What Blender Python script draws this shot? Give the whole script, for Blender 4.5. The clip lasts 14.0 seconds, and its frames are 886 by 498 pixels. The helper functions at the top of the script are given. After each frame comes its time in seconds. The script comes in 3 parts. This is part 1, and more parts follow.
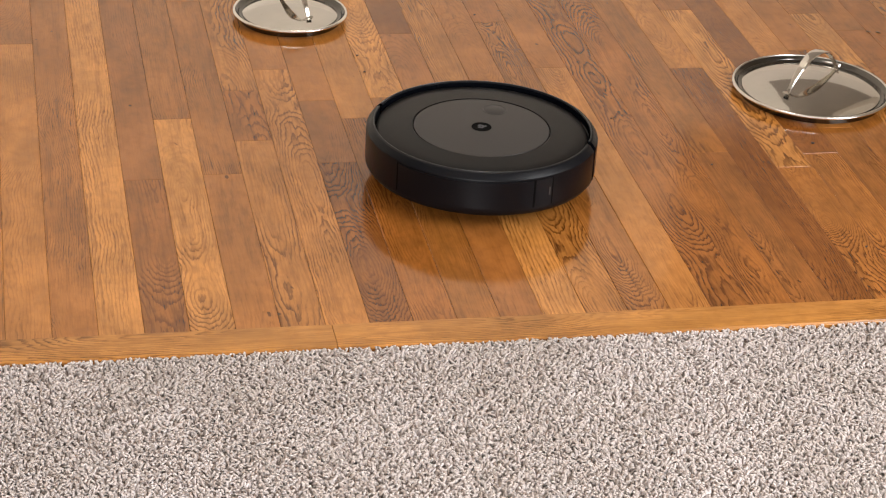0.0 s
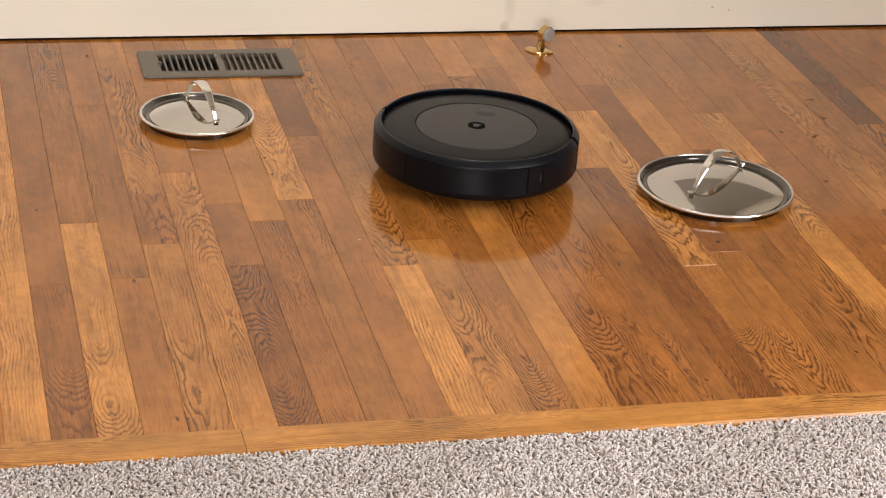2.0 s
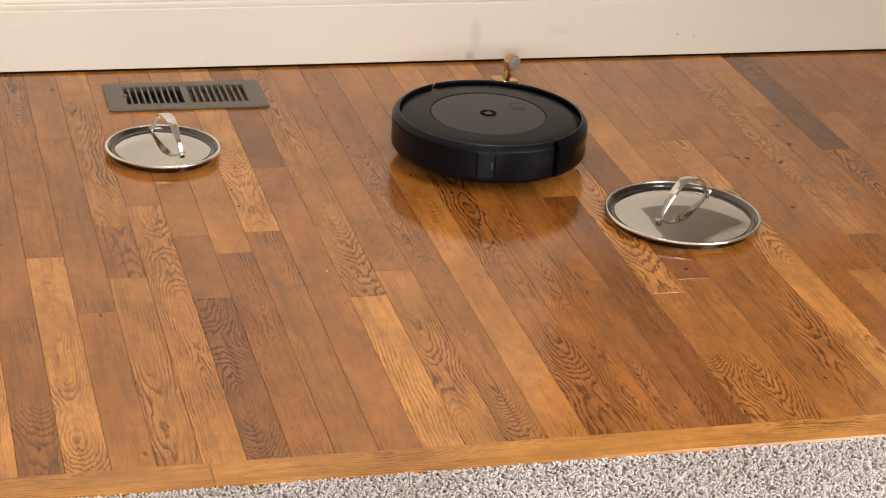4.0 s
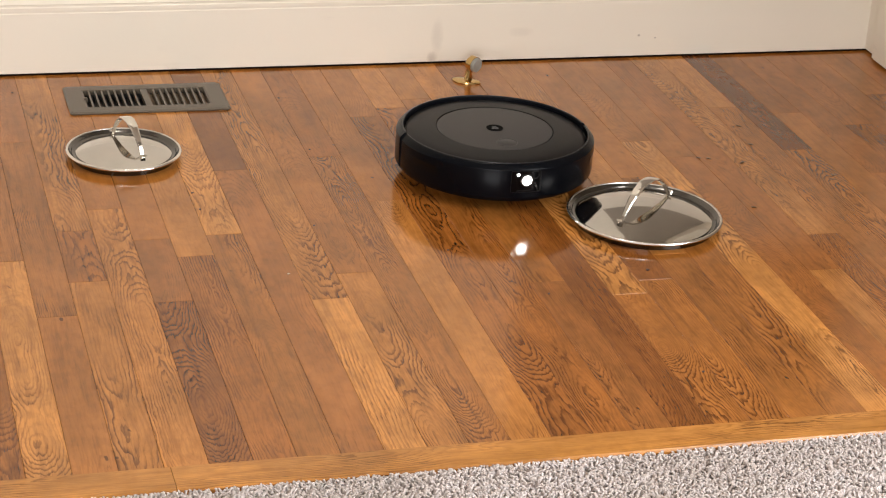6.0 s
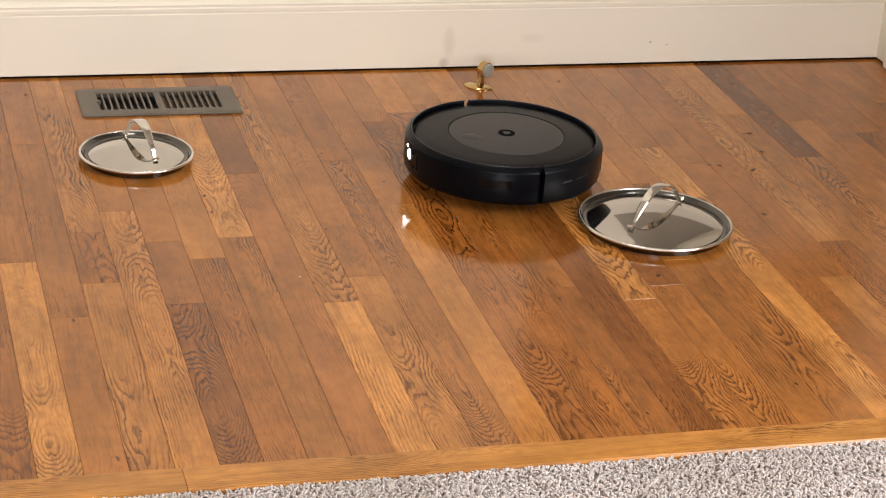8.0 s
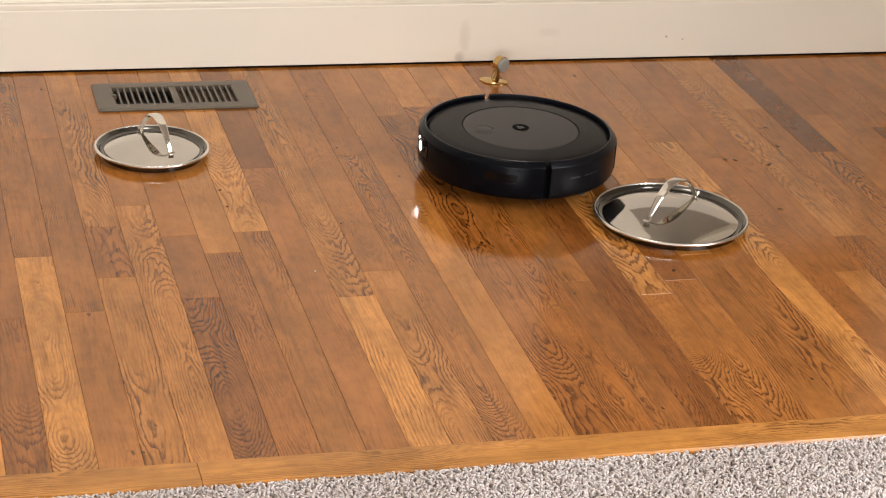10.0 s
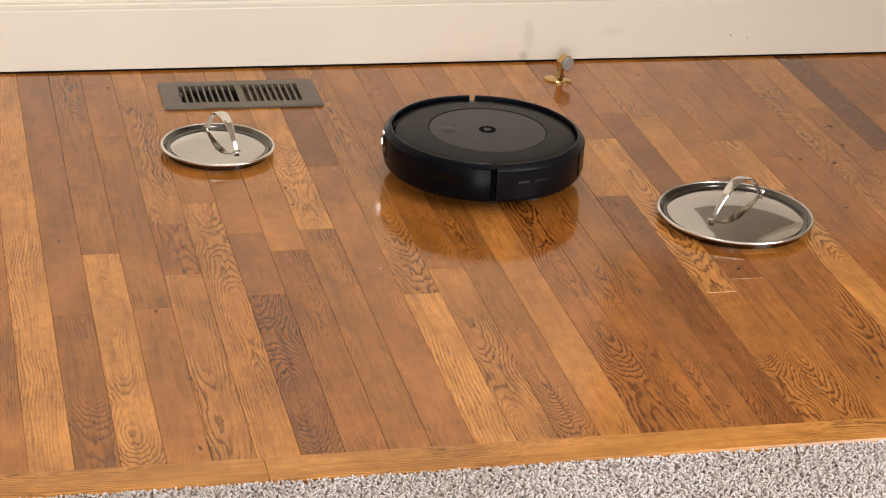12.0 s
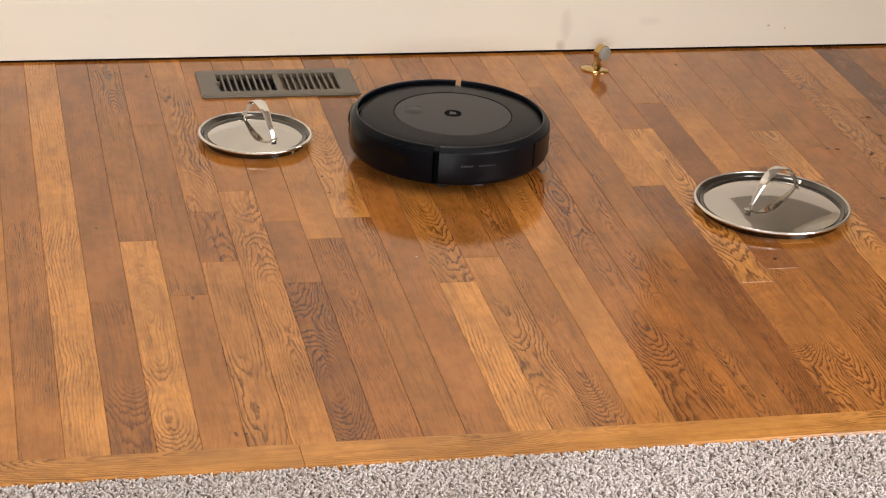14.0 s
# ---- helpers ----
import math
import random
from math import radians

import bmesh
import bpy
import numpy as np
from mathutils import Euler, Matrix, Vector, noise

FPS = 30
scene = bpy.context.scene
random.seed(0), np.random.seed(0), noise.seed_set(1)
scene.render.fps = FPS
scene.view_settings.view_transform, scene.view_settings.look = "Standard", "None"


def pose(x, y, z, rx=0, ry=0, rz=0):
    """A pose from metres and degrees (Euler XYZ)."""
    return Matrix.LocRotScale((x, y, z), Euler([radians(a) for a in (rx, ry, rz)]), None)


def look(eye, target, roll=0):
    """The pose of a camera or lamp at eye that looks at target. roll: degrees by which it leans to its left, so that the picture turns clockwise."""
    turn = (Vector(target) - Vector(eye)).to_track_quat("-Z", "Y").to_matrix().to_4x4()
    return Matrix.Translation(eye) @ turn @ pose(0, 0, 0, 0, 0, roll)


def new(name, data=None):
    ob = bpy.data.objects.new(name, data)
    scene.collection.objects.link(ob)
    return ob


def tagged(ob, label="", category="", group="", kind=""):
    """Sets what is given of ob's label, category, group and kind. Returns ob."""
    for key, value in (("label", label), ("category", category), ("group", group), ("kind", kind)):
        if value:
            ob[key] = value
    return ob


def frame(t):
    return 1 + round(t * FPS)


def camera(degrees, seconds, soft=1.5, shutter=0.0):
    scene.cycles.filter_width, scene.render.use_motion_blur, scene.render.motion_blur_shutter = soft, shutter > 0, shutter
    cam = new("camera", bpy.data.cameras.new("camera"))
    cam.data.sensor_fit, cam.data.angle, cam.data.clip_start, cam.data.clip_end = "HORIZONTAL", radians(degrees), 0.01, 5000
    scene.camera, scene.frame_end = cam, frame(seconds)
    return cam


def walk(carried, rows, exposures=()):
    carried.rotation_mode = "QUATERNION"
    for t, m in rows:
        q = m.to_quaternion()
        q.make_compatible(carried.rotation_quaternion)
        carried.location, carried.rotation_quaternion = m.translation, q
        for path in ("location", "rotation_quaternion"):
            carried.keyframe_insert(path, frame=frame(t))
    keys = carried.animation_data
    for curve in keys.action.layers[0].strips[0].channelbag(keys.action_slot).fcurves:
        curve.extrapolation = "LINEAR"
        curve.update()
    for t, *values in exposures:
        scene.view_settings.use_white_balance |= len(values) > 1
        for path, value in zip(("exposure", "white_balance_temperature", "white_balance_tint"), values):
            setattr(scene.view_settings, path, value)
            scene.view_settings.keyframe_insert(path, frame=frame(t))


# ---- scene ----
# ---------------------------------------------------------------- camera
cam = camera(23.29, 14.0, soft=1.15)
CAMERA_ROWS = [  # seconds, x, y, z, yaw, pitch, roll
    (0.0, -0.2110, -2.3428, 1.3713, -10.998, -27.880, -3.253),
    (0.5, -0.2105, -2.3403, 1.3710, -11.730, -26.908, -3.430),
    (1.0, -0.2111, -2.3401, 1.3748, -12.380, -26.112, -3.627),
    (1.5, -0.2101, -2.3428, 1.3780, -12.944, -25.531, -3.756),
    (2.0, -0.2097, -2.3426, 1.3785, -13.398, -25.146, -3.842),
    (2.5, -0.2100, -2.3422, 1.3762, -13.736, -24.866, -3.865),
    (3.0, -0.2080, -2.3376, 1.3786, -13.991, -24.650, -3.756),
    (5.5, -0.2006, -2.3361, 1.3809, -15.076, -24.174, -3.604),
    (6.0, -0.1987, -2.3359, 1.3805, -15.361, -24.252, -3.698),
    (6.5, -0.2005, -2.3364, 1.3784, -15.546, -24.240, -3.821),
    (7.0, -0.2002, -2.3388, 1.3784, -15.516, -24.195, -3.944),
    (7.5, -0.2034, -2.3409, 1.3797, -15.304, -24.156, -4.009),
    (8.0, -0.2055, -2.3447, 1.3793, -14.988, -24.078, -3.985),
    (10.5, -0.2035, -2.3441, 1.3791, -14.427, -24.304, -3.753),
    (11.0, -0.2065, -2.3447, 1.3795, -14.133, -24.353, -3.618),
    (11.5, -0.2093, -2.3484, 1.3807, -13.634, -24.365, -3.447),
    (12.0, -0.2140, -2.3509, 1.3779, -13.086, -24.330, -3.296),
    (12.5, -0.2136, -2.3544, 1.3789, -12.693, -24.365, -3.233),
    (13.0, -0.2124, -2.3573, 1.3778, -12.352, -24.403, -3.142),
    (13.5, -0.2141, -2.3582, 1.3789, -12.191, -24.499, -3.137),
    (14.0, -0.2132, -2.3582, 1.3747, -12.072, -24.589, -3.111),
]
walk(cam, [(t, pose(x, y, z, 90 + pitch, roll, yaw)) for t, x, y, z, yaw, pitch, roll in CAMERA_ROWS])

# ---------------------------------------------------------------- light
world = bpy.data.worlds.new("world")
scene.world = world
world.use_nodes = True
wn = world.node_tree.nodes
sky = wn.new("ShaderNodeTexSky")
sky.sky_type, sky.sun_disc = "NISHITA", False
sky.sun_elevation, sky.sun_rotation = radians(40), radians(200)
world.node_tree.links.new(sky.outputs[0], wn["Background"].inputs[0])
wn["Background"].inputs[1].default_value = 0.12
scene.view_settings.exposure = -0.20


def area_light(name, width, height, watts, colour, m):
    data = bpy.data.lights.new(name, "AREA")
    data.shape, data.size, data.size_y, data.energy, data.color = "RECTANGLE", width, height, watts, colour
    ob = new(name, data)
    ob.matrix_world = m
    return ob


# daylight through the window beside the camera, and a dimmer one behind it
area_light("window_daylight", 1.4, 1.3, 70, (0.98, 0.97, 0.97), look((1.93, -0.98, 1.32), (1.01, -1.13, 0.97)))
area_light("far_window_daylight", 1.5, 1.3, 205, (0.95, 0.95, 0.96), look((-0.9, -4.97, 1.5), (-0.9, 0, 1.3)))

# an unseen round lamp, added to light the wood floor from overhead
area_light("added_overhead_light", 0.42, 0.42, 7, (1.0, 0.94, 0.86), look((0.55, 0.75, 2.335), (0.55, 0.75, 0))).data.shape = "DISK"


# ---------------------------------------------------------------- material helpers
def material(name):
    m = bpy.data.materials.new(name)
    m.use_nodes = True
    nt = m.node_tree
    return m, nt, nt.nodes["Principled BSDF"]


def node(nt, kind, **inputs):
    n = nt.nodes.new(kind)
    for key, value in inputs.items():
        n.inputs[key.replace("_", " ")].default_value = value
    return n


def maths(nt, op, a, b=None, clamp=False):
    n = nt.nodes.new("ShaderNodeMath")
    n.operation, n.use_clamp = op, clamp
    for i, v in enumerate((a, b)):
        if v is None:
            continue
        if isinstance(v, (int, float)):
            n.inputs[i].default_value = v
        else:
            nt.links.new(v, n.inputs[i])
    return n.outputs[0]


def mapped(nt, vec, scale, offset=None):
    n = nt.nodes.new("ShaderNodeMapping")
    n.inputs["Scale"].default_value = scale
    nt.links.new(vec, n.inputs["Vector"])
    if offset is not None:
        c = nt.nodes.new("ShaderNodeCombineXYZ")
        for i in range(3):
            nt.links.new(offset, c.inputs[i])
        nt.links.new(c.outputs[0], n.inputs["Location"])
    return n.outputs[0]


def noise_at(nt, vec, scale, detail=2.0, rough=0.5, distort=0.0):
    n = node(nt, "ShaderNodeTexNoise", Scale=scale, Detail=detail, Roughness=rough, Distortion=distort)
    nt.links.new(vec, n.inputs["Vector"])
    return n.outputs["Fac"]


def ramp(nt, fac, lo, hi):
    n = nt.nodes.new("ShaderNodeMapRange")
    n.interpolation_type = "SMOOTHSTEP"
    nt.links.new(fac, n.inputs[0])
    n.inputs[1].default_value, n.inputs[2].default_value = lo, hi
    return n.outputs[0]


def mixed(nt, fac, a, b, mode="MIX"):
    n = nt.nodes.new("ShaderNodeMix")
    n.data_type, n.blend_type = "RGBA", mode
    for sock, v in ((n.inputs[0], fac), (n.inputs[6], a), (n.inputs[7], b)):
        if isinstance(v, (int, float)):
            sock.default_value = v
        elif isinstance(v, tuple):
            sock.default_value = (*v, 1)
        else:
            nt.links.new(v, sock)
    return n.outputs[2]


def bumped(nt, bsdf, height, strength, distance):
    n = node(nt, "ShaderNodeBump", Strength=strength, Distance=distance)
    nt.links.new(height, n.inputs["Height"])
    nt.links.new(n.outputs[0], bsdf.inputs["Normal"])


def oak(name, light, dark, figure="c", gloss=0.085, lines=1.0, along=1):
    """Varnished oak cut from a log: growth rings met by the board's face. The grain runs along the object's y (along=1) or x (along=0).
    figure: c cathedral arches, s straight quarter grain, p plain and mottled, q quiet with hardly any figure."""
    m, nt, bsdf = material(name)
    tc = nt.nodes.new("ShaderNodeTexCoord").outputs["Object"]
    info = nt.nodes.new("ShaderNodeObjectInfo").outputs["Random"]
    shift = maths(nt, "MULTIPLY", info, 37.0)
    fine = 0.45 if figure == "q" else 1.0

    def chance(k):
        return maths(nt, "FRACT", maths(nt, "MULTIPLY", info, k))

    def vec(across, length):
        s = (across, length, 1.0) if along else (length, across, 1.0)
        return mapped(nt, tc, s, shift)

    def about(v, span):
        return maths(nt, "MULTIPLY", maths(nt, "SUBTRACT", v, 0.5), span)

    sep = nt.nodes.new("ShaderNodeSeparateXYZ")
    nt.links.new(tc, sep.inputs[0])
    x, y = (sep.outputs[0], sep.outputs[1]) if along else (sep.outputs[1], sep.outputs[0])
    # depth of the log's heart under the face, wandering along the board, and its place across
    drift = noise_at(nt, vec(0.0, 2.6), 1.0, 1.5, 0.5)
    sway = noise_at(nt, vec(0.0, 1.9), 1.0, 1.0, 0.5)
    depth = maths(nt, "ADD", maths(nt, "ADD", 0.010, about(drift, 0.15)), maths(nt, "MULTIPLY", y, about(chance(53.7), 0.14)))
    aside = {"c": (0.0, 0.034), "s": (0.060, 0.05), "p": (0.012, 0.05), "q": (0.020, 0.06)}[figure]
    u = maths(nt, "ADD", maths(nt, "ADD", x, maths(nt, "ADD", aside[0], about(chance(17.3), aside[1]))), about(sway, 0.030))
    r = maths(nt, "SQRT", maths(nt, "ADD", maths(nt, "MULTIPLY", u, u), maths(nt, "MULTIPLY", depth, depth)))
    r = maths(nt, "ADD", r, about(noise_at(nt, vec(34, 9), 1.0, 3.0, 0.6), 0.0125))
    r = maths(nt, "ADD", r, about(noise_at(nt, vec(210, 34), 1.0, 2.0, 0.6), 0.0042))
    rings = maths(nt, "FRACT", maths(nt, "MULTIPLY", r, maths(nt, "ADD", 175.0, maths(nt, "MULTIPLY", chance(91.7), 150.0))))
    ring = maths(nt, "MULTIPLY", ramp(nt, rings, 0.42, 0.90), maths(nt, "SUBTRACT", 1.0, ramp(nt, rings, 0.93, 1.0)))
    patch = ramp(nt, noise_at(nt, vec(11, 3.4), 1.0, 2.0, 0.55), 0.40, 0.62)
    # pores, fibre, cloudy tone and pin knots
    pores = ramp(nt, noise_at(nt, vec(430, 26), 1.0, 2.0, 0.6), 0.54, 0.66)
    fibre = noise_at(nt, vec(120, 5.0), 1.0, 4.0, 0.65)
    blotch = noise_at(nt, vec(15, 6.0), 1.0, 4.0, 0.6)
    cloud = noise_at(nt, vec(60, 45), 1.0, 3.0, 0.6)
    strokes = ramp(nt, noise_at(nt, vec(150, 16), 1.0, 2.0, 0.55), 0.56, 0.70)
    knots = ramp(nt, noise_at(nt, vec(62, 34), 1.0, 1.0, 0.4), 0.795, 0.83)
    tone = mixed(nt, ramp(nt, blotch, 0.28, 0.72), tuple(c * 0.74 for c in light), tuple(c * 1.17 for c in light))
    lengthwise = noise_at(nt, vec(0.0, 4.0), 1.0, 2.0, 0.55)
    tone = mixed(nt, maths(nt, "MULTIPLY", ramp(nt, lengthwise, 0.35, 0.68), 0.20), tone, tuple(a * 0.4 + b * 0.6 for a, b in zip(light, dark)))
    tone = mixed(nt, maths(nt, "MULTIPLY", ramp(nt, cloud, 0.40, 0.75), 0.22), tone, dark)
    deep = {"c": 0.98, "s": 0.60, "p": 0.66, "q": 0.28}[figure] * lines
    tone = mixed(nt, maths(nt, "MULTIPLY", maths(nt, "MULTIPLY", ring, maths(nt, "ADD", 0.14, maths(nt, "MULTIPLY", patch, 0.86))), deep), tone, dark)
    tone = mixed(nt, maths(nt, "MULTIPLY", ramp(nt, fibre, 0.45, 0.70), 0.38 * fine), tone, dark)
    tone = mixed(nt, maths(nt, "MULTIPLY", pores, maths(nt, "ADD", 0.13 * fine, maths(nt, "MULTIPLY", maths(nt, "MULTIPLY", patch, maths(nt, "ADD", 0.30, ring)), 0.60 * fine))), tone, tuple(c * 0.6 for c in dark))
    tone = mixed(nt, maths(nt, "MULTIPLY", strokes, 0.22 * fine), tone, dark)
    tone = mixed(nt, maths(nt, "MULTIPLY", knots, 0.75), tone, tuple(c * 0.25 for c in dark))
    hue = node(nt, "ShaderNodeHueSaturation", Hue=0.5, Saturation=1.0)
    nt.links.new(maths(nt, "ADD", 0.93, maths(nt, "MULTIPLY", info, 0.16)), hue.inputs["Value"])
    nt.links.new(tone, hue.inputs["Color"])
    nt.links.new(hue.outputs[0], bsdf.inputs["Base Color"])
    wear = noise_at(nt, mapped(nt, tc, (6, 6, 6), shift), 1.0, 3.0, 0.6)
    nt.links.new(maths(nt, "ADD", gloss - 0.02, maths(nt, "MULTIPLY", wear, 0.08)), bsdf.inputs["Roughness"])
    bsdf.inputs["IOR"].default_value, bsdf.inputs["Specular IOR Level"].default_value = 1.5, 0.50
    bumped(nt, bsdf, maths(nt, "ADD", maths(nt, "MULTIPLY", pores, -0.4), noise_at(nt, mapped(nt, tc, (25, 7, 7), shift), 1.0, 2.0)), 0.05, 0.002)
    return m


def plain(name, colour, rough, metal=0.0, vary=0.06, scale=30.0, bump=0.0, bump_scale=400.0, spec=0.5):
    """A surface of one colour with faint mottling and fine relief."""
    m, nt, bsdf = material(name)
    tc = nt.nodes.new("ShaderNodeTexCoord").outputs["Object"]
    n = noise_at(nt, tc, scale, 3.0, 0.6)
    nt.links.new(mixed(nt, n, tuple(c * (1 - vary) for c in colour), tuple(min(1, c * (1 + vary)) for c in colour)), bsdf.inputs["Base Color"])
    nt.links.new(maths(nt, "ADD", rough - 0.04, maths(nt, "MULTIPLY", n, 0.08)), bsdf.inputs["Roughness"])
    bsdf.inputs["Metallic"].default_value, bsdf.inputs["Specular IOR Level"].default_value = metal, spec
    if bump:
        bumped(nt, bsdf, noise_at(nt, tc, bump_scale, 2.0), bump, 0.001)
    return m


def glow(name, colour, strength):
    m, nt, bsdf = material(name)
    bsdf.inputs["Base Color"].default_value = (*colour, 1)
    bsdf.inputs["Emission Color"].default_value = (*colour, 1)
    bsdf.inputs["Emission Strength"].default_value = strength
    return m


def painted_wall(name, colour, rough, marks=()):
    """Brushed paint with faint scuffs; marks: (x, z, half width, half height, strength) of brown marks."""
    m, nt, bsdf = material(name)
    tc = nt.nodes.new("ShaderNodeTexCoord").outputs["Object"]
    big = noise_at(nt, tc, 2.2, 3.0, 0.6)
    scuff = ramp(nt, noise_at(nt, mapped(nt, tc, (9, 9, 26)), 1.0, 4.0, 0.65), 0.60, 0.78)
    c = mixed(nt, big, tuple(v * 0.93 for v in colour), colour)
    c = mixed(nt, maths(nt, "MULTIPLY", scuff, 0.16), c, tuple(v * 0.62 for v in colour))
    if marks:
        sep = nt.nodes.new("ShaderNodeSeparateXYZ")
        nt.links.new(tc, sep.inputs[0])
        fray = noise_at(nt, tc, 55, 4.0, 0.6)
        for x, z, w, h, k in marks:
            u = maths(nt, "DIVIDE", maths(nt, "SUBTRACT", sep.outputs[0], x), w)
            v = maths(nt, "DIVIDE", maths(nt, "SUBTRACT", sep.outputs[2], z), h)
            d = maths(nt, "ADD", maths(nt, "ADD", maths(nt, "MULTIPLY", u, u), maths(nt, "MULTIPLY", v, v)), maths(nt, "MULTIPLY", fray, 0.9))
            c = mixed(nt, maths(nt, "MULTIPLY", maths(nt, "SUBTRACT", 1.0, ramp(nt, d, 0.35, 1.5)), k), c, (0.20, 0.15, 0.11))
    nt.links.new(c, bsdf.inputs["Base Color"])
    bsdf.inputs["Roughness"].default_value = rough
    bumped(nt, bsdf, noise_at(nt, tc, 140, 2.0), 0.06, 0.001)
    return m


OAK_TONES = {  # colour of the wood between the rings, and of the rings
    "H": ("golden", (0.590, 0.2462, 0.0555), (0.159, 0.0548, 0.0102)),
    "L": ("light", (0.488, 0.1913, 0.0390), (0.135, 0.0435, 0.0074)),
    "M": ("mid", (0.394, 0.1449, 0.0277), (0.113, 0.0344, 0.0054)),
    "R": ("reddish", (0.362, 0.1261, 0.0228), (0.099, 0.0282, 0.0042)),
    "P": ("plain_brown", (0.354, 0.1286, 0.0277), (0.101, 0.0305, 0.0054)),
    "D": ("dark", (0.272, 0.0917, 0.0171), (0.078, 0.0218, 0.0034)),
    "K": ("deep_brown", (0.186, 0.0618, 0.0138), (0.053, 0.0146, 0.0027)),
}
OAK = {t + f: oak("oak_%s_%s" % (nm, word), light, dark, f) for t, (nm, light, dark) in OAK_TONES.items() for f, word in (("c", "cathedral"), ("s", "straight"), ("p", "mottled"), ("q", "quiet"))}
OAK_STRIP = oak("oak_threshold", (0.50, 0.212, 0.045), (0.16, 0.056, 0.010), "p", gloss=0.22, lines=1.3, along=0)
CREAM = painted_wall("cream_trim_paint", (0.82, 0.75, 0.635), 0.35)
MARKED_TRIM = painted_wall("marked_trim_paint", (0.82, 0.75, 0.635), 0.35, ((0.917, 0.055, 0.015, 0.040, 0.16), (0.909, 0.014, 0.013, 0.014, 0.32), (1.085, 0.060, 0.030, 0.012, 0.10), (1.332, 0.047, 0.0035, 0.003, 0.55), (1.367, 0.041, 0.0025, 0.002, 0.7)))
WALL = painted_wall("cream_wall_paint", (0.78, 0.72, 0.62), 0.6)
# invented dark tone for walls out of view, so that reflections stay dark
UNSEEN_TAUPE = painted_wall("unseen_wall_taupe", (0.31, 0.268, 0.220), 0.6)
CEILING = painted_wall("white_ceiling_paint", (0.78, 0.75, 0.70), 0.8)
SUBFLOOR = plain("dark_subfloor", (0.03, 0.018, 0.010), 0.8)
STEEL = plain("polished_steel", (0.58, 0.557, 0.515), 0.07, metal=1.0, vary=0.16, scale=14, bump=0.16, bump_scale=22)
STEEL_BRIGHT = plain("bright_steel", (0.74, 0.71, 0.66), 0.08, metal=1.0, vary=0.03)
RIM_STEEL = plain("rim_steel", (0.80, 0.765, 0.71), 0.24, metal=1.0, vary=0.10, scale=25)
# dark reflections of the lids' channel and skirt, put into the steel's colour
SHADED_STEEL = plain("shaded_steel", (0.13, 0.124, 0.114), 0.16, metal=1.0, vary=0.25, scale=14)
BRASS = plain("polished_brass", (0.60, 0.41, 0.17), 0.16, metal=1.0, vary=0.08)
RUBBER = plain("grey_rubber", (0.30, 0.285, 0.25), 0.6, vary=0.1)
ENAMEL = plain("taupe_enamel", (0.108, 0.086, 0.062), 0.34, vary=0.08, bump=0.05)
DUCT_SHADE = plain("duct_shade_black", (0.012, 0.011, 0.010), 0.6)
LOUVRE = plain("brown_louvre", (0.20, 0.145, 0.095), 0.5)
SHELL = plain("black_shell_plastic", (0.0028, 0.0033, 0.0050), 0.34, spec=0.18, vary=0.10, bump=0.10, bump_scale=1600)
BUMPER = plain("black_bumper_plastic", (0.0022, 0.0027, 0.0042), 0.24, spec=0.10, vary=0.10, bump=0.04, bump_scale=1400)
DECK = plain("charcoal_deck_plastic", (0.0054, 0.0051, 0.0054), 0.34, spec=0.13, vary=0.08, bump=0.08, bump_scale=1800)
RIM_GLINT = plain("rim_glint_grey", (0.012, 0.012, 0.014), 0.30, spec=0.40)
GLOSS_BLACK = plain("gloss_black_window", (0.002, 0.002, 0.0025), 0.10, spec=0.16)
MATT_BLACK = plain("matt_black_gap", (0.002, 0.002, 0.002), 0.8, spec=0.06)
GAP_SHADE = plain("gap_shade_brown", (0.010, 0.005, 0.003), 0.9, spec=0.05)
PALE = plain("grey_print", (0.050, 0.050, 0.056), 0.4)
BUTTON_RING = plain("grey_button_ring", (0.040, 0.037, 0.035), 0.3, spec=0.3)
HEADLIGHT = glow("headlight_glow", (1.0, 0.98, 0.94), 26.0)
SPARK = glow("small_light_glow", (1.0, 0.98, 0.95), 9.0)
ADDED_DIFFUSER = glow("added_diffuser_glow", (1.0, 0.95, 0.88), 2.5)
BRISTLE = plain("black_bristle", (0.02, 0.014, 0.010), 0.6)
SPECK_DARK = plain("dark_speck", (0.03, 0.012, 0.006), 0.7)
GRIT_PALE = plain("pale_crumb", (0.75, 0.62, 0.45), 0.6)
FLECK = plain("wood_knot_brown", (0.115, 0.058, 0.018), 0.6, vary=0.3, scale=300)
GLASS_WHITE = plain("white_window_paint", (0.80, 0.79, 0.76), 0.4)


def brushed(name, colour):
    """Spun plastic: fine circles round the object's z axis."""
    m, nt, bsdf = material(name)
    tc = nt.nodes.new("ShaderNodeTexCoord").outputs["Object"]
    sep = nt.nodes.new("ShaderNodeSeparateXYZ")
    nt.links.new(tc, sep.inputs[0])
    r = maths(nt, "SQRT", maths(nt, "ADD", maths(nt, "MULTIPLY", sep.outputs[0], sep.outputs[0]), maths(nt, "MULTIPLY", sep.outputs[1], sep.outputs[1])))
    c = nt.nodes.new("ShaderNodeCombineXYZ")
    nt.links.new(r, c.inputs[0])
    ring = noise_at(nt, c.outputs[0], 900, 3.0, 0.7)
    nt.links.new(mixed(nt, ring, tuple(v * 0.88 for v in colour), tuple(v * 1.12 for v in colour)), bsdf.inputs["Base Color"])
    bsdf.inputs["Roughness"].default_value = 0.38
    bsdf.inputs["Specular IOR Level"].default_value = 0.30
    bumped(nt, bsdf, ring, 0.25, 0.0004)
    return m


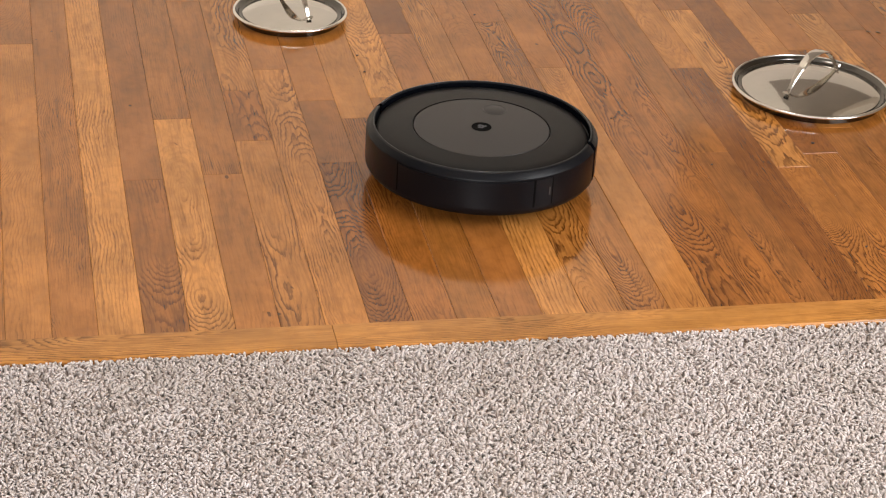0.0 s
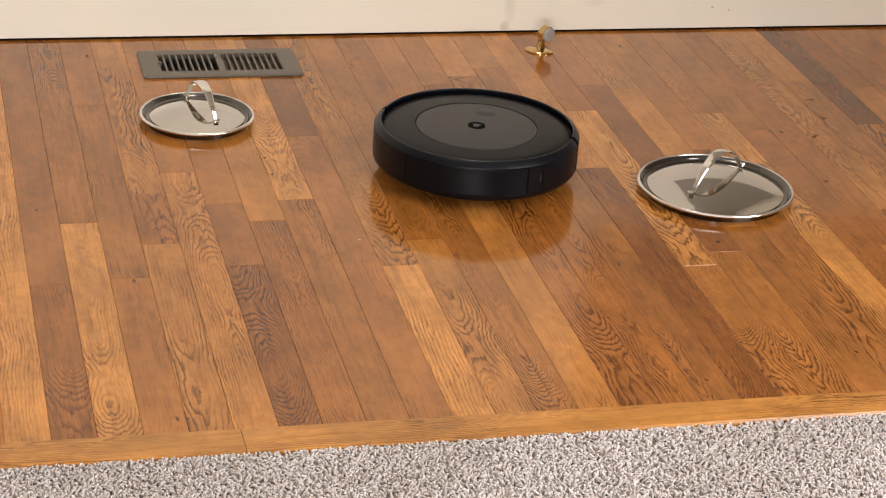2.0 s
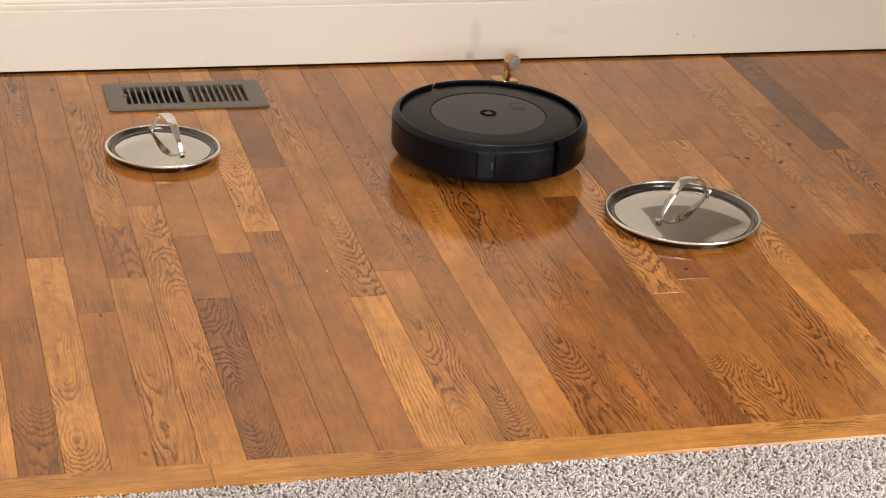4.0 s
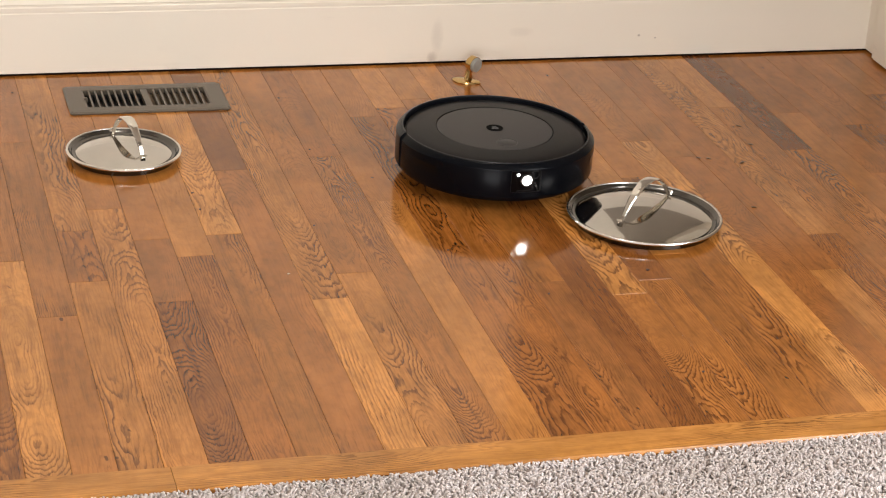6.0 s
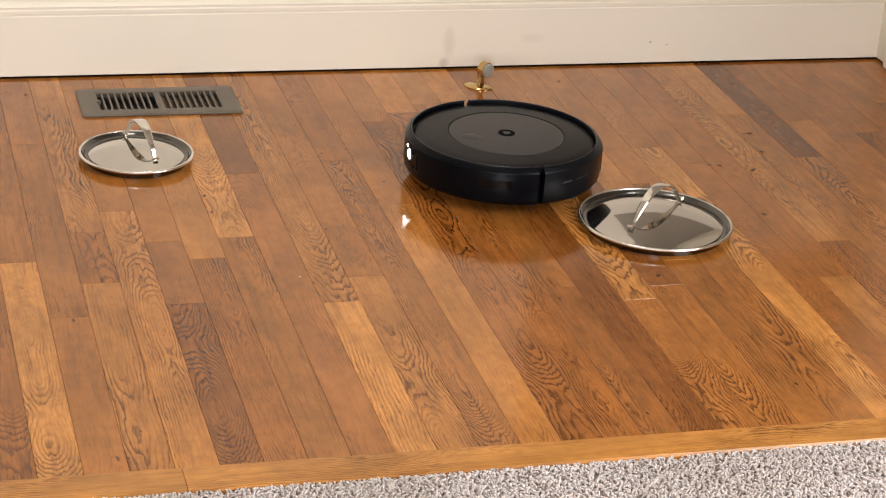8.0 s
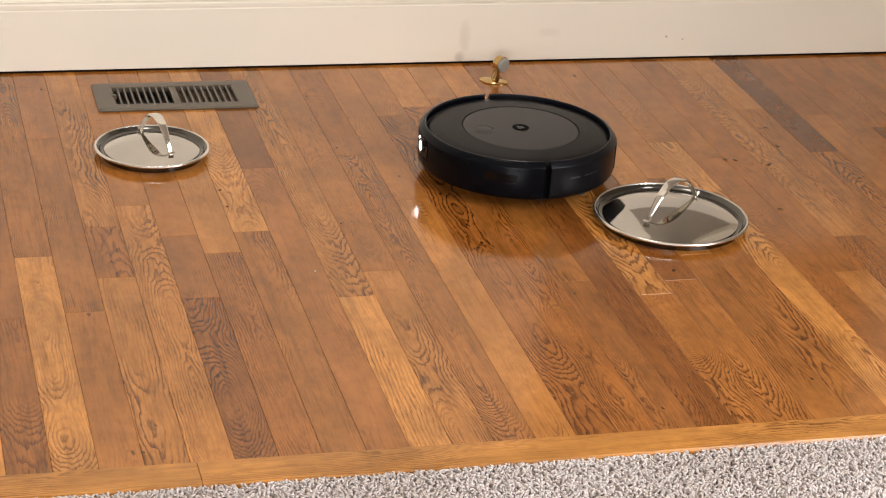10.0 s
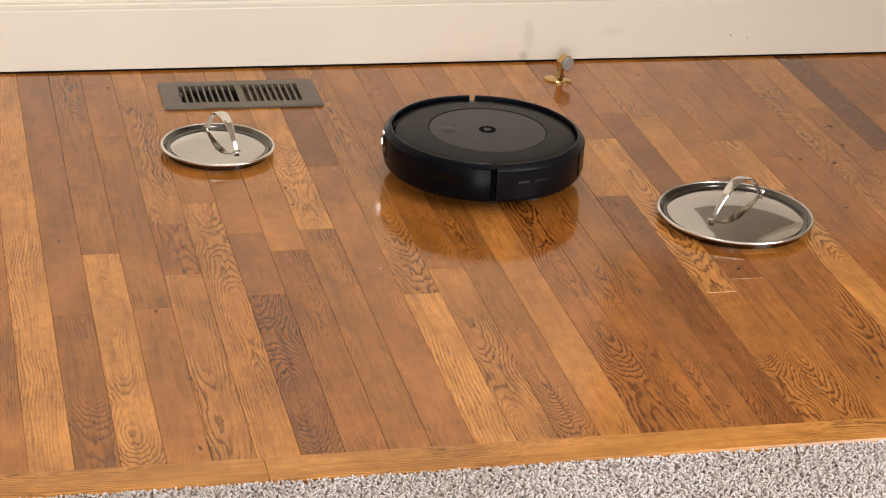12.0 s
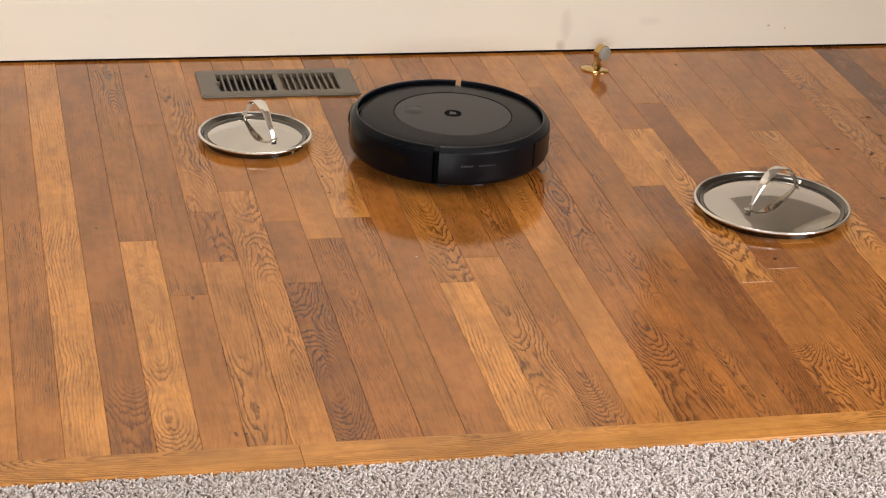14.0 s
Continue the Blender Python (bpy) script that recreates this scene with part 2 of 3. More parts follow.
PLATE = brushed("spun_dark_bronze_plate", (0.0225, 0.0200, 0.0206))


def carpet_yarn():
    m, nt, bsdf = material("beige_carpet_yarn")
    geo = nt.nodes.new("ShaderNodeNewGeometry").outputs["Random Per Island"]
    cr = nt.nodes.new("ShaderNodeValToRGB")
    stops = [(0.0, (0.46, 0.385, 0.345)), (0.16, (0.63, 0.54, 0.495)), (0.32, (0.87, 0.785, 0.745)), (1.0, (0.96, 0.885, 0.87))]
    while len(cr.color_ramp.elements) < len(stops):
        cr.color_ramp.elements.new(0.5)
    for e, (p, c) in zip(cr.color_ramp.elements, stops):
        e.position, e.color = p, (*c, 1)
    nt.links.new(geo, cr.inputs[0])
    tc = nt.nodes.new("ShaderNodeTexCoord").outputs["Object"]
    worn = ramp(nt, noise_at(nt, tc, 3.5, 3.0, 0.6), 0.35, 0.7)
    nt.links.new(mixed(nt, maths(nt, "MULTIPLY", worn, 0.40), cr.outputs[0], (0.60, 0.515, 0.455)), bsdf.inputs["Base Color"])
    bsdf.inputs["Roughness"].default_value = 0.9
    bsdf.inputs["Specular IOR Level"].default_value = 0.1
    soft = node(nt, "ShaderNodeBsdfTranslucent", Color=(0.88, 0.79, 0.75, 1))
    both = nt.nodes.new("ShaderNodeMixShader")
    both.inputs[0].default_value = 0.30
    nt.links.new(bsdf.outputs[0], both.inputs[1])
    nt.links.new(soft.outputs[0], both.inputs[2])
    nt.links.new(both.outputs[0], nt.nodes["Material Output"].inputs["Surface"])
    return m


YARN = carpet_yarn()
BACKING = plain("carpet_backing", (0.40, 0.345, 0.31), 0.95, vary=0.35, scale=160, bump=0.8, bump_scale=260, spec=0.1)


# ---------------------------------------------------------------- mesh helpers
def mesh_object(name, bm, mat, parent=None, smooth=False):
    bmesh.ops.recalc_face_normals(bm, faces=bm.faces)
    me = bpy.data.meshes.new(name)
    bm.to_mesh(me)
    bm.free()
    if mat:
        me.materials.append(mat)
    if smooth:
        me.shade_smooth()
        me.set_sharp_from_angle(angle=radians(27))
    ob = new(name, me)
    if parent is not None:
        ob.parent = parent
    return ob


def part(name, bm, mat, parent, label="", smooth=True):
    ob = mesh_object(name, bm, mat, parent, smooth)
    if label:
        tagged(ob, label)
    return ob


def box(bm, x0, x1, y0, y1, z0, z1, bevel=0.0, m=None):
    made = bmesh.ops.create_cube(bm, size=1.0, matrix=Matrix.Translation(((x0 + x1) / 2, (y0 + y1) / 2, (z0 + z1) / 2)) @ Matrix.Diagonal((x1 - x0, y1 - y0, z1 - z0, 1)))["verts"]
    if bevel:
        edges = list({e for v in made for e in v.link_edges})
        made = list({v for f in bmesh.ops.bevel(bm, geom=edges, offset=bevel, segments=2, affect="EDGES")["faces"] for v in f.verts} | {v for v in made if v.is_valid})
    if m is not None:
        bmesh.ops.transform(bm, matrix=m, verts=[v for v in made if v.is_valid])
    return bm


def boxed(*args, **kw):
    return box(bmesh.new(), *args, **kw)


def lathe(profile, a0=0.0, a1=360.0, seg=96, closed=True):
    """Turns a profile of (r, z) round z from a0 to a1 degrees; closed: the profile is a loop."""
    bm = bmesh.new()
    full = abs(a1 - a0) >= 359.9
    n = seg if full else seg + 1
    rings = []
    for i in range(n):
        a = radians(a0 + (a1 - a0) * i / seg)
        rings.append([bm.verts.new((r * math.cos(a), r * math.sin(a), z)) for r, z in profile])
    k = len(profile)
    for i in range(seg if full else n - 1):
        p, q = rings[i], rings[(i + 1) % n]
        for j in range(k if closed else k - 1):
            bm.faces.new((p[j], q[j], q[(j + 1) % k], p[(j + 1) % k]))
    if closed and not full:
        bm.faces.new(rings[0])
        bm.faces.new(list(reversed(rings[-1])))
    bmesh.ops.remove_doubles(bm, verts=bm.verts, dist=1e-6)
    return bm


def sweep(points, widths, thick, side):
    """A strap along points: width along side, thickness across, with rounded edges."""
    bm, rings = bmesh.new(), []
    for i, p in enumerate(points):
        t = (points[min(i + 1, len(points) - 1)] - points[max(i - 1, 0)]).normalized()
        s = Vector(side).normalized()
        n = t.cross(s).normalized()
        w, h = widths[i] / 2, thick / 2
        ring = []
        for a, b in ((1, -0.35), (1, 0.35), (0.72, 1), (-0.72, 1), (-1, 0.35), (-1, -0.35), (-0.72, -1), (0.72, -1)):
            ring.append(bm.verts.new(p + s * (w * a) + n * (h * b)))
        rings.append(ring)
    for p, q in zip(rings, rings[1:]):
        for j in range(8):
            bm.faces.new((p[j], p[(j + 1) % 8], q[(j + 1) % 8], q[j]))
    bm.faces.new(rings[0])
    bm.faces.new(list(reversed(rings[-1])))
    return bm


def empty(name, m):
    ob = new(name)
    ob.empty_display_size = 0.05
    ob.matrix_basis = m
    return ob


def structure(name, bm, mat, label, category, smooth=False):
    return tagged(mesh_object(name, bm, mat, None, smooth), label, category, kind="structure")


# ---------------------------------------------------------------- the room
W = 0.05715                 # board width
WALL_Y, CORNER_X = 1.445, 1.83
STRIP_Y = -0.058            # carpet edge of the threshold
X0, X1, Y0, Y1 = -2.2, 1.95, -5.0, 1.46
TOP = 2.45

structure("subfloor", boxed(X0, X1, -0.05, Y1 + 0.1, -0.16, -0.0185), SUBFLOOR, "dark subfloor under the oak boards", "floor")
structure("wall_north", boxed(X0 - 0.12, X1 + 0.12, 1.460, 1.58, -0.02, 0.43), WALL, "cream painted lower wall above the baseboard", "wall")
structure("wall_north_upper", boxed(X0 - 0.12, 1.13, 1.462, 1.58, 0.4302, TOP), WALL, "cream painted upper wall", "wall")
# the taupe walls are unseen; their tone shapes reflections in lids and robot
structure("wall_north_corner", boxed(1.1302, X1 + 0.12, 1.464, 1.58, 0.4302, TOP), UNSEEN_TAUPE, "unseen taupe upper wall near the corner, dark for the lid's reflection", "wall")
structure("wall_west", boxed(X0 - 0.12, X0, Y0, Y1, -0.02, TOP), UNSEEN_TAUPE, "unseen taupe side wall, kept dark for reflections", "wall")
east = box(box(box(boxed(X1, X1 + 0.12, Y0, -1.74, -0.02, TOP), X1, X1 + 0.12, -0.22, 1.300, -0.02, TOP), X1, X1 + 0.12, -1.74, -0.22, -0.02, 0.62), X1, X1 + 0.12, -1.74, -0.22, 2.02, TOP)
structure("wall_east", east, UNSEEN_TAUPE, "unseen taupe side wall with a window, kept dark for reflections", "wall")
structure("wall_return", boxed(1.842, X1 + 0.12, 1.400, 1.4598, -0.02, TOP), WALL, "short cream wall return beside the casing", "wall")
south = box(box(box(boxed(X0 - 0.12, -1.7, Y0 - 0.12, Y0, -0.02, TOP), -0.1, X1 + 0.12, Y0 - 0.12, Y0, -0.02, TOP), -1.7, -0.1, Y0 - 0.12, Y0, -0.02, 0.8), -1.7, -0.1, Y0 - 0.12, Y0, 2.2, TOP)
structure("wall_south", south, UNSEEN_TAUPE, "unseen taupe wall with a window, kept dark for reflections", "wall")
structure("ceiling", boxed(X0 - 0.12, X1 + 0.12, Y0 - 0.12, 1.58, TOP, TOP + 0.1), CEILING, "flat white painted ceiling", "ceiling")


def window_frame(name, m, width, height):
    ob = empty(name, m)
    w, h = width / 2, height / 2
    for nm, b in (("frame_rail", (-w, w, -0.03, 0.03, h - 0.05, h)), ("frame_rail", (-w, w, -0.03, 0.03, -h, -h + 0.05)),
                  ("frame_stile", (-w, -w + 0.05, -0.03, 0.03, -h + 0.05, h - 0.05)), ("frame_stile", (w - 0.05, w, -0.03, 0.03, -h + 0.05, h - 0.05)),
                  ("mullion", (-0.025, 0.025, -0.025, 0.025, -h + 0.05, h - 0.05))):
        part(nm, boxed(*b, bevel=0.004), GLASS_WHITE, ob, smooth=False)
    return tagged(ob, "white painted window frame in the wall opening", "window", kind="structure")


window_frame("window_1", pose(-0.9, Y0 - 0.07, 1.5), 1.6, 1.4)
window_frame("window_2", pose(X1 + 0.075, -0.98, 1.32, 0, 0, 90), 1.52, 1.4)


# invented fixture out of view, to carry the added overhead light
def added_ceiling_light():
    ob = empty("added_ceiling_light", pose(0.55, 0.75, TOP))
    part("base", lathe([(0, 0), (0.24, 0), (0.245, -0.006), (0.245, -0.030), (0.235, -0.036), (0, -0.036)], seg=48, closed=False), GLASS_WHITE, ob)
    part("diffuser", lathe([(0, -0.092), (0.10, -0.088), (0.18, -0.072), (0.225, -0.048), (0.232, -0.036), (0, -0.036)], seg=48, closed=False), ADDED_DIFFUSER, ob, "milky glowing diffuser of the added light")
    return tagged(ob, "unseen round ceiling light, added to light the floor from above", "ceiling light")


added_ceiling_light()


def baseboard(name, x0, x1, y, label):
    """Baseboard whose face looks to -y, with a stepped cap and a shadow gap at the floor."""
    prof = [(0, 0.005), (0, 0.1185), (0.0018, 0.1200), (0.0018, 0.1225), (0, 0.1240), (0, 0.1300), (0.0022, 0.1318), (0.0022, 0.1345), (0.0008, 0.1365), (0.006, 0.1420), (0.0125, 0.1460), (0.0125, 0.005)]
    bm = bmesh.new()
    ends = [[bm.verts.new((x, y + d, z)) for d, z in prof] for x in (x0, x1)]
    k = len(prof)
    for j in range(k):
        bm.faces.new((ends[0][j], ends[1][j], ends[1][(j + 1) % k], ends[0][(j + 1) % k]))
    bm.faces.new(ends[0])
    bm.faces.new(list(reversed(ends[1])))
    return structure(name, bm, MARKED_TRIM, label, "baseboard")


baseboard("baseboard_north", X0, CORNER_X, WALL_Y, "tall cream painted baseboard with moulded cap, faint scuffs and brown marks")
structure("baseboard_east", boxed(CORNER_X, 1.8418, 1.394, WALL_Y + 0.012, 0.005, 0.146, bevel=0.001), CREAM, "short cream painted baseboard at the corner", "baseboard")
casing = structure("door_casing", boxed(1.828, 1.955, 1.3075, 1.394, 0.004, 2.10, bevel=0.003), CREAM, "cream painted door casing beside the corner", "casing")
part("casing_bead", boxed(1.816, 1.829, 1.3085, 1.388, 0.004, 2.10, bevel=0.003), CREAM, casing)
# near-black strip that paints the shade under the baseboard
structure("baseboard_gap_shade", boxed(X0, CORNER_X + 0.01, WALL_Y + 0.004, WALL_Y + 0.014, -0.010, 0.0049), GAP_SHADE, "dark strip painting the shade in the gap under the baseboard", "gap")

# ---------------------------------------------------------------- oak floor
floor = empty("floor", pose(0, 0, 0))
tagged(floor, "varnished oak strip floor in mixed golden and brown boards", "floor", kind="structure")
REG = (4 * W, 8 * W, 1.252, 1.354)   # hole for the floor register
# joints along y of each column of boards, from the threshold to the wall; the tone and figure of each board
BOARDS = {
    -6: ((0.62,), "Ms Lq"), -5: ((0.30,), "Ls Mp"), -4: ((0.947,), "Lq Mq"), -3: ((), "Ms"), -2: ((), "Hs"), -1: ((0.435,), "Rp Pq"),
    0: ((0.640,), "Hc Mc"), 1: ((0.445, 1.12), "Mc Ms Pq"), 2: ((0.555, 0.74), "Lc Rp Lc"), 3: ((0.819,), "Lc Mq"),
    4: ((0.472, 0.694), "Dc Pq Mq"), 5: ((0.625,), "Rc Lq"), 6: ((0.700,), "Mc Hp"), 7: ((0.957,), "Pq Dq"),
    8: ((0.451,), "Hs Lc"), 9: ((0.534,), "Lc Mq"), 10: ((1.00,), "Mc Rq"), 11: ((0.80,), "Lp Mq"), 12: ((1.18,), "Rc Mq"),
    13: ((1.22,), "Rc Lq"), 14: ((0.465, 1.26), "Pp Mc Lq"), 15: ((0.785,), "Ds Lq"), 16: ((0.406, 1.039), "Mc Hc Rq"),
    17: ((0.45, 1.16), "Mc Dq Mq"), 18: ((0.538, 1.14), "Mc Lq Lp"), 19: ((0.85,), "Mc Mq"), 20: ((1.011,), "Hc Mq"),
    21: ((0.93,), "Rq Mq"), 22: ((0.450,), "Ls Rq"), 23: ((0.582,), "Rp Lp"), 24: ((1.16,), "Mp Lq"), 25: ((0.941,), "Mc Kq"),
    26: ((0.52, 1.12), "Rp Mq Rq"), 27: ((0.82,), "Rs Rq"), 28: ((1.05,), "Rc Rq"), 29: ((0.9,), "Rs Rq"), 30: ((1.2,), "Rp Mq"),
    31: ((0.7,), "Ms Rq"), 32: ((1.0,), "Rp Mq"), 33: ((0.8,), "Rp Mq"),
}
picker = random.Random(7)
for k in range(-38, -6):
    BOARDS[k] = ((picker.uniform(0.15, 1.3),), " ".join(picker.choice(("Lc", "Ms", "Mp", "Rs", "Pp", "Dp")) for _ in range(2)))


def board(x0, x1, y0, y1, mat):
    """One board, chamfered along its top edges."""
    c, t, gap = 0.0006, 0.018, 0.00010
    w, h = (x1 - x0) / 2 - gap, (y1 - y0) / 2 - gap
    v = [(-w, -h, -t), (w, -h, -t), (w, h, -t), (-w, h, -t), (-w, -h, -c), (w, -h, -c), (w, h, -c), (-w, h, -c),
         (-w + c, -h + c, 0), (w - c, -h + c, 0), (w - c, h - c, 0), (-w + c, h - c, 0)]
    f = [(0, 3, 2, 1), (0, 1, 5, 4), (1, 2, 6, 5), (2, 3, 7, 6), (3, 0, 4, 7), (4, 5, 9, 8), (5, 6, 10, 9), (6, 7, 11, 10), (7, 4, 8, 11), (8, 9, 10, 11)]
    me = bpy.data.meshes.new("board")
    me.from_pydata(v, [], f)
    me.materials.append(mat)
    ob = new("board", me)
    ob.parent = floor
    # boards vary a hair in height
    ob.location = ((x0 + x1) / 2, (y0 + y1) / 2, -picker.uniform(0, 0.00012))
    return ob


for k, (joints, tones) in sorted(BOARDS.items()):
    cuts = [0.0, *joints, 1.4485]
    for (a, b), tone in zip(zip(cuts, cuts[1:]), tones.split()):
        xa, xb = k * W, (k + 1) * W
        if xb > REG[0] + 0.001 and xa < REG[1] - 0.001 and b > REG[3] and a < REG[2]:
            board(xa, xb, a, REG[2], OAK[tone])
            board(xa, xb, REG[3], b, OAK[tone])
        else:
            board(xa, xb, a, b, OAK[tone])

# threshold: two lengths of oak nosing, rounded towards the carpet
threshold = empty("threshold", pose(0, 0, 0))
tagged(threshold, "light oak threshold strip between wood floor and carpet", "threshold", kind="structure")
for xa, xb in ((-2.1, 0.1785), (0.1793, 1.93)):
    prof = [(-0.0005, -0.018), (-0.0005, 0.0005), (-0.0015, 0.0015), (-0.046, 0.0015), (-0.053, 0.0004), (-0.0565, -0.0025), (-0.058, -0.007), (-0.058, -0.018)]
    bm, ends = bmesh.new(), []
    for x in (xa, xb):
        ends.append([bm.verts.new((x, y, z)) for y, z in prof])
    for j in range(len(prof)):
        q = (j + 1) % len(prof)
        bm.faces.new((ends[0][j], ends[1][j], ends[1][q], ends[0][q]))
    bm.faces.new(ends[0])
    bm.faces.new(list(reversed(ends[1])))
    part("nosing", bm, OAK_STRIP, threshold)

# ---------------------------------------------------------------- carpet
structure("carpet_base", boxed(X0, X1, Y0, STRIP_Y - 0.0005, -0.03, -0.0070), BACKING, "beige carpet backing", "carpet")


def carpet_pile(x0, x1, y0, y1, pitch):
    """Twisted yarn tufts, each a bent three-sided spike."""
    rng = np.random.default_rng(5)
    xs, ys = np.meshgrid(np.arange(x0, x1, pitch), np.arange(y0, y1, pitch))
    n = xs.size
    bx = xs.ravel() + rng.uniform(-0.6, 0.6, n) * pitch
    by = np.minimum(ys.ravel() + rng.uniform(-0.6, 0.6, n) * pitch, y1 - 0.0020)
    tall = rng.uniform(0.0104, 0.0116, n)
    lean = rng.uniform(0.0030, 0.0094, n)
    way = rng.uniform(0, 2 * np.pi, n)
    # the pile was brushed one way and the other in broad swathes
    swathe = np.tanh(3 * (np.sin(bx * 5.1 + by * 3.3 + 0.8) + 0.7 * np.sin(bx * 9.7 - by * 7.9 + 2.1)))
    lean = lean * (1 + 0.28 * swathe * np.sin(way))
    lean = np.where(by + np.sin(way) * lean > y1 - 0.001, lean * 0.3, lean)
    r = rng.uniform(0.0015, 0.0022, n)
    turn = rng.uniform(0, 2 * np.pi, n)
    verts = np.zeros((n, 10, 3))
    for level, (h, l, s) in enumerate(((0, 0, 1.0), (0.62, 0.35, 1.3), (0.92, 0.9, 1.25))):
        for j in range(3):
            a = turn + j * 2 * np.pi / 3 + level * 0.7
            verts[:, level * 3 + j, 0] = bx + np.cos(way) * lean * l + np.cos(a) * r * s
            verts[:, level * 3 + j, 1] = by + np.sin(way) * lean * l + np.sin(a) * r * s
            verts[:, level * 3 + j, 2] = -0.0105 + tall * h
    verts[:, 9, 0], verts[:, 9, 1], verts[:, 9, 2] = bx + np.cos(way) * lean * 1.1, by + np.sin(way) * lean * 1.1, -0.0105 + tall
    tri = []
    for level in (0, 3):
        for j in range(3):
            q = (j + 1) % 3
            tri += [(level + j, level + q, level + 3 + q), (level + j, level + 3 + q, level + 3 + j)]
    tri += [(6 + j, 6 + (j + 1) % 3, 9) for j in range(3)]
    faces = (np.array(tri)[None] + (np.arange(n) * 10)[:, None, None]).reshape(-1, 3)
    me = bpy.data.meshes.new("carpet_pile")
    me.vertices.add(n * 10)
    me.vertices.foreach_set("co", verts.ravel())
    me.loops.add(faces.size)
    me.loops.foreach_set("vertex_index", faces.ravel().astype(np.int32))
    me.polygons.add(len(faces))
    me.polygons.foreach_set("loop_start", np.arange(0, faces.size, 3, dtype=np.int32))
    me.update(calc_edges=True)
    me.shade_smooth()
    me.materials.append(YARN)
    return me


tagged(new("carpet_pile", carpet_pile(-0.75, 1.55, -0.62, STRIP_Y, 0.0041)), "speckled beige and grey twisted pile carpet", "carpet", kind="stuff")


# ---------------------------------------------------------------- pan lids
def pan_lid(radius, m, handle_turn, handle_len, handle_top, off, label):
    """Steel lid resting on its skirt, with a rolled rim and a riveted strap handle."""
    ob = empty("pan_lid", m)
    r = radius
    e, i = r - 0.0165, r - 0.0048     # edge of the plate, inner edge of the rim
    sag = 0.170 * e      # height of the dome over its edge
    disc = [(e * k / 12, 0.0092 + sag * (1 - (k / 12) ** 2)) for k in range(12)] + [(e * 0.975, 0.0097), (e * 0.997, 0.0089), (e, 0.0080), (e, 0.0066), (e * 0.7, 0.0085), (0.0, 0.0102)]
    part("plate", lathe(disc, seg=128, closed=False), STEEL, ob, "polished steel domed plate")
    # the band's dark colour paints in the reflection it should show
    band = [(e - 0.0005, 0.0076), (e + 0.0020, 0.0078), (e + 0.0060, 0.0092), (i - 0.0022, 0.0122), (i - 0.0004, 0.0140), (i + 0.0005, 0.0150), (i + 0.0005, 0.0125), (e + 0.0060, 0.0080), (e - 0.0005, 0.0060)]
    part("channel", lathe(band, seg=128), SHADED_STEEL, ob, "steel channel with its dark reflection painted in")
    lip = [(i, 0.0146), (i + 0.0008, 0.0157), (i + 0.0018, 0.0160), (r - 0.0018, 0.0157), (r - 0.0007, 0.0148), (r, 0.0135), (r - 0.0002, 0.0122), (r - 0.0012, 0.0112), (r - 0.0030, 0.0108), (i + 0.0002, 0.0108)]
    part("rim", lathe(lip, seg=128), RIM_STEEL, ob, "bright rolled steel rim")
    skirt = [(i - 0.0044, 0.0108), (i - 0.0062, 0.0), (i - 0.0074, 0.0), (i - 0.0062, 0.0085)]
    part("skirt", lathe(skirt, seg=128), SHADED_STEEL, ob, "steel skirt darkened to mute its reflections")
    a = radians(handle_turn)
    d, s = Vector((math.cos(a), math.sin(a), 0)), Vector((-math.sin(a), math.cos(a), 0))
    pts, widths, half = [], [], handle_len / 2
    n = 40
    low = 0.0104 + sag * (1 - (half * 0.93 / e) ** 2)
    for i in range(n + 1):
        u = -1 + 2 * i / n
        au = abs(u)
        zed = low + (handle_top - low) * max(0.0, 1 - (au / 0.90) ** 2.0) ** 0.85
        zed += 0.0052 * max(0.0, (au - 0.94) / 0.06)
        pts.append(d * (u * half) + Vector((*off, zed)))
        widths.append(0.0056 + 0.0135 * max(0.0, 1 - (au / 0.9) ** 1.4) + 0.0050 * max(0.0, (au - 0.88) / 0.12))
    handle = part("handle", sweep(pts, widths, 0.0034, s), STEEL_BRIGHT, ob, "arched bright steel strap handle")
    for sign in (-1, 1):
        foot = d * (sign * half * 0.93) + Vector((*off, 0))
        bm = lathe([(0, low + 0.0052), (0.0022, low + 0.0047), (0.0038, low + 0.0032), (0.0041, low - 0.0040), (0, low - 0.0040)], seg=16, closed=False)
        bmesh.ops.transform(bm, matrix=Matrix.Translation(foot), verts=bm.verts)
        part("rivet", bm, STEEL_BRIGHT, handle)
    return tagged(ob, label, "pan lid", "pan lids on the floor")


pan_lid(0.1280, pose(1.0607, 0.6690, 0), 40.2, 0.170, 0.0690, (0.003, 0.006), "large polished steel pan lid lying on the oak floor")
pan_lid(0.0970, pose(0.2600, 1.0360, 0), 106.4, 0.132, 0.0640, (0.008, 0.012), "small polished steel pan lid near the floor register")


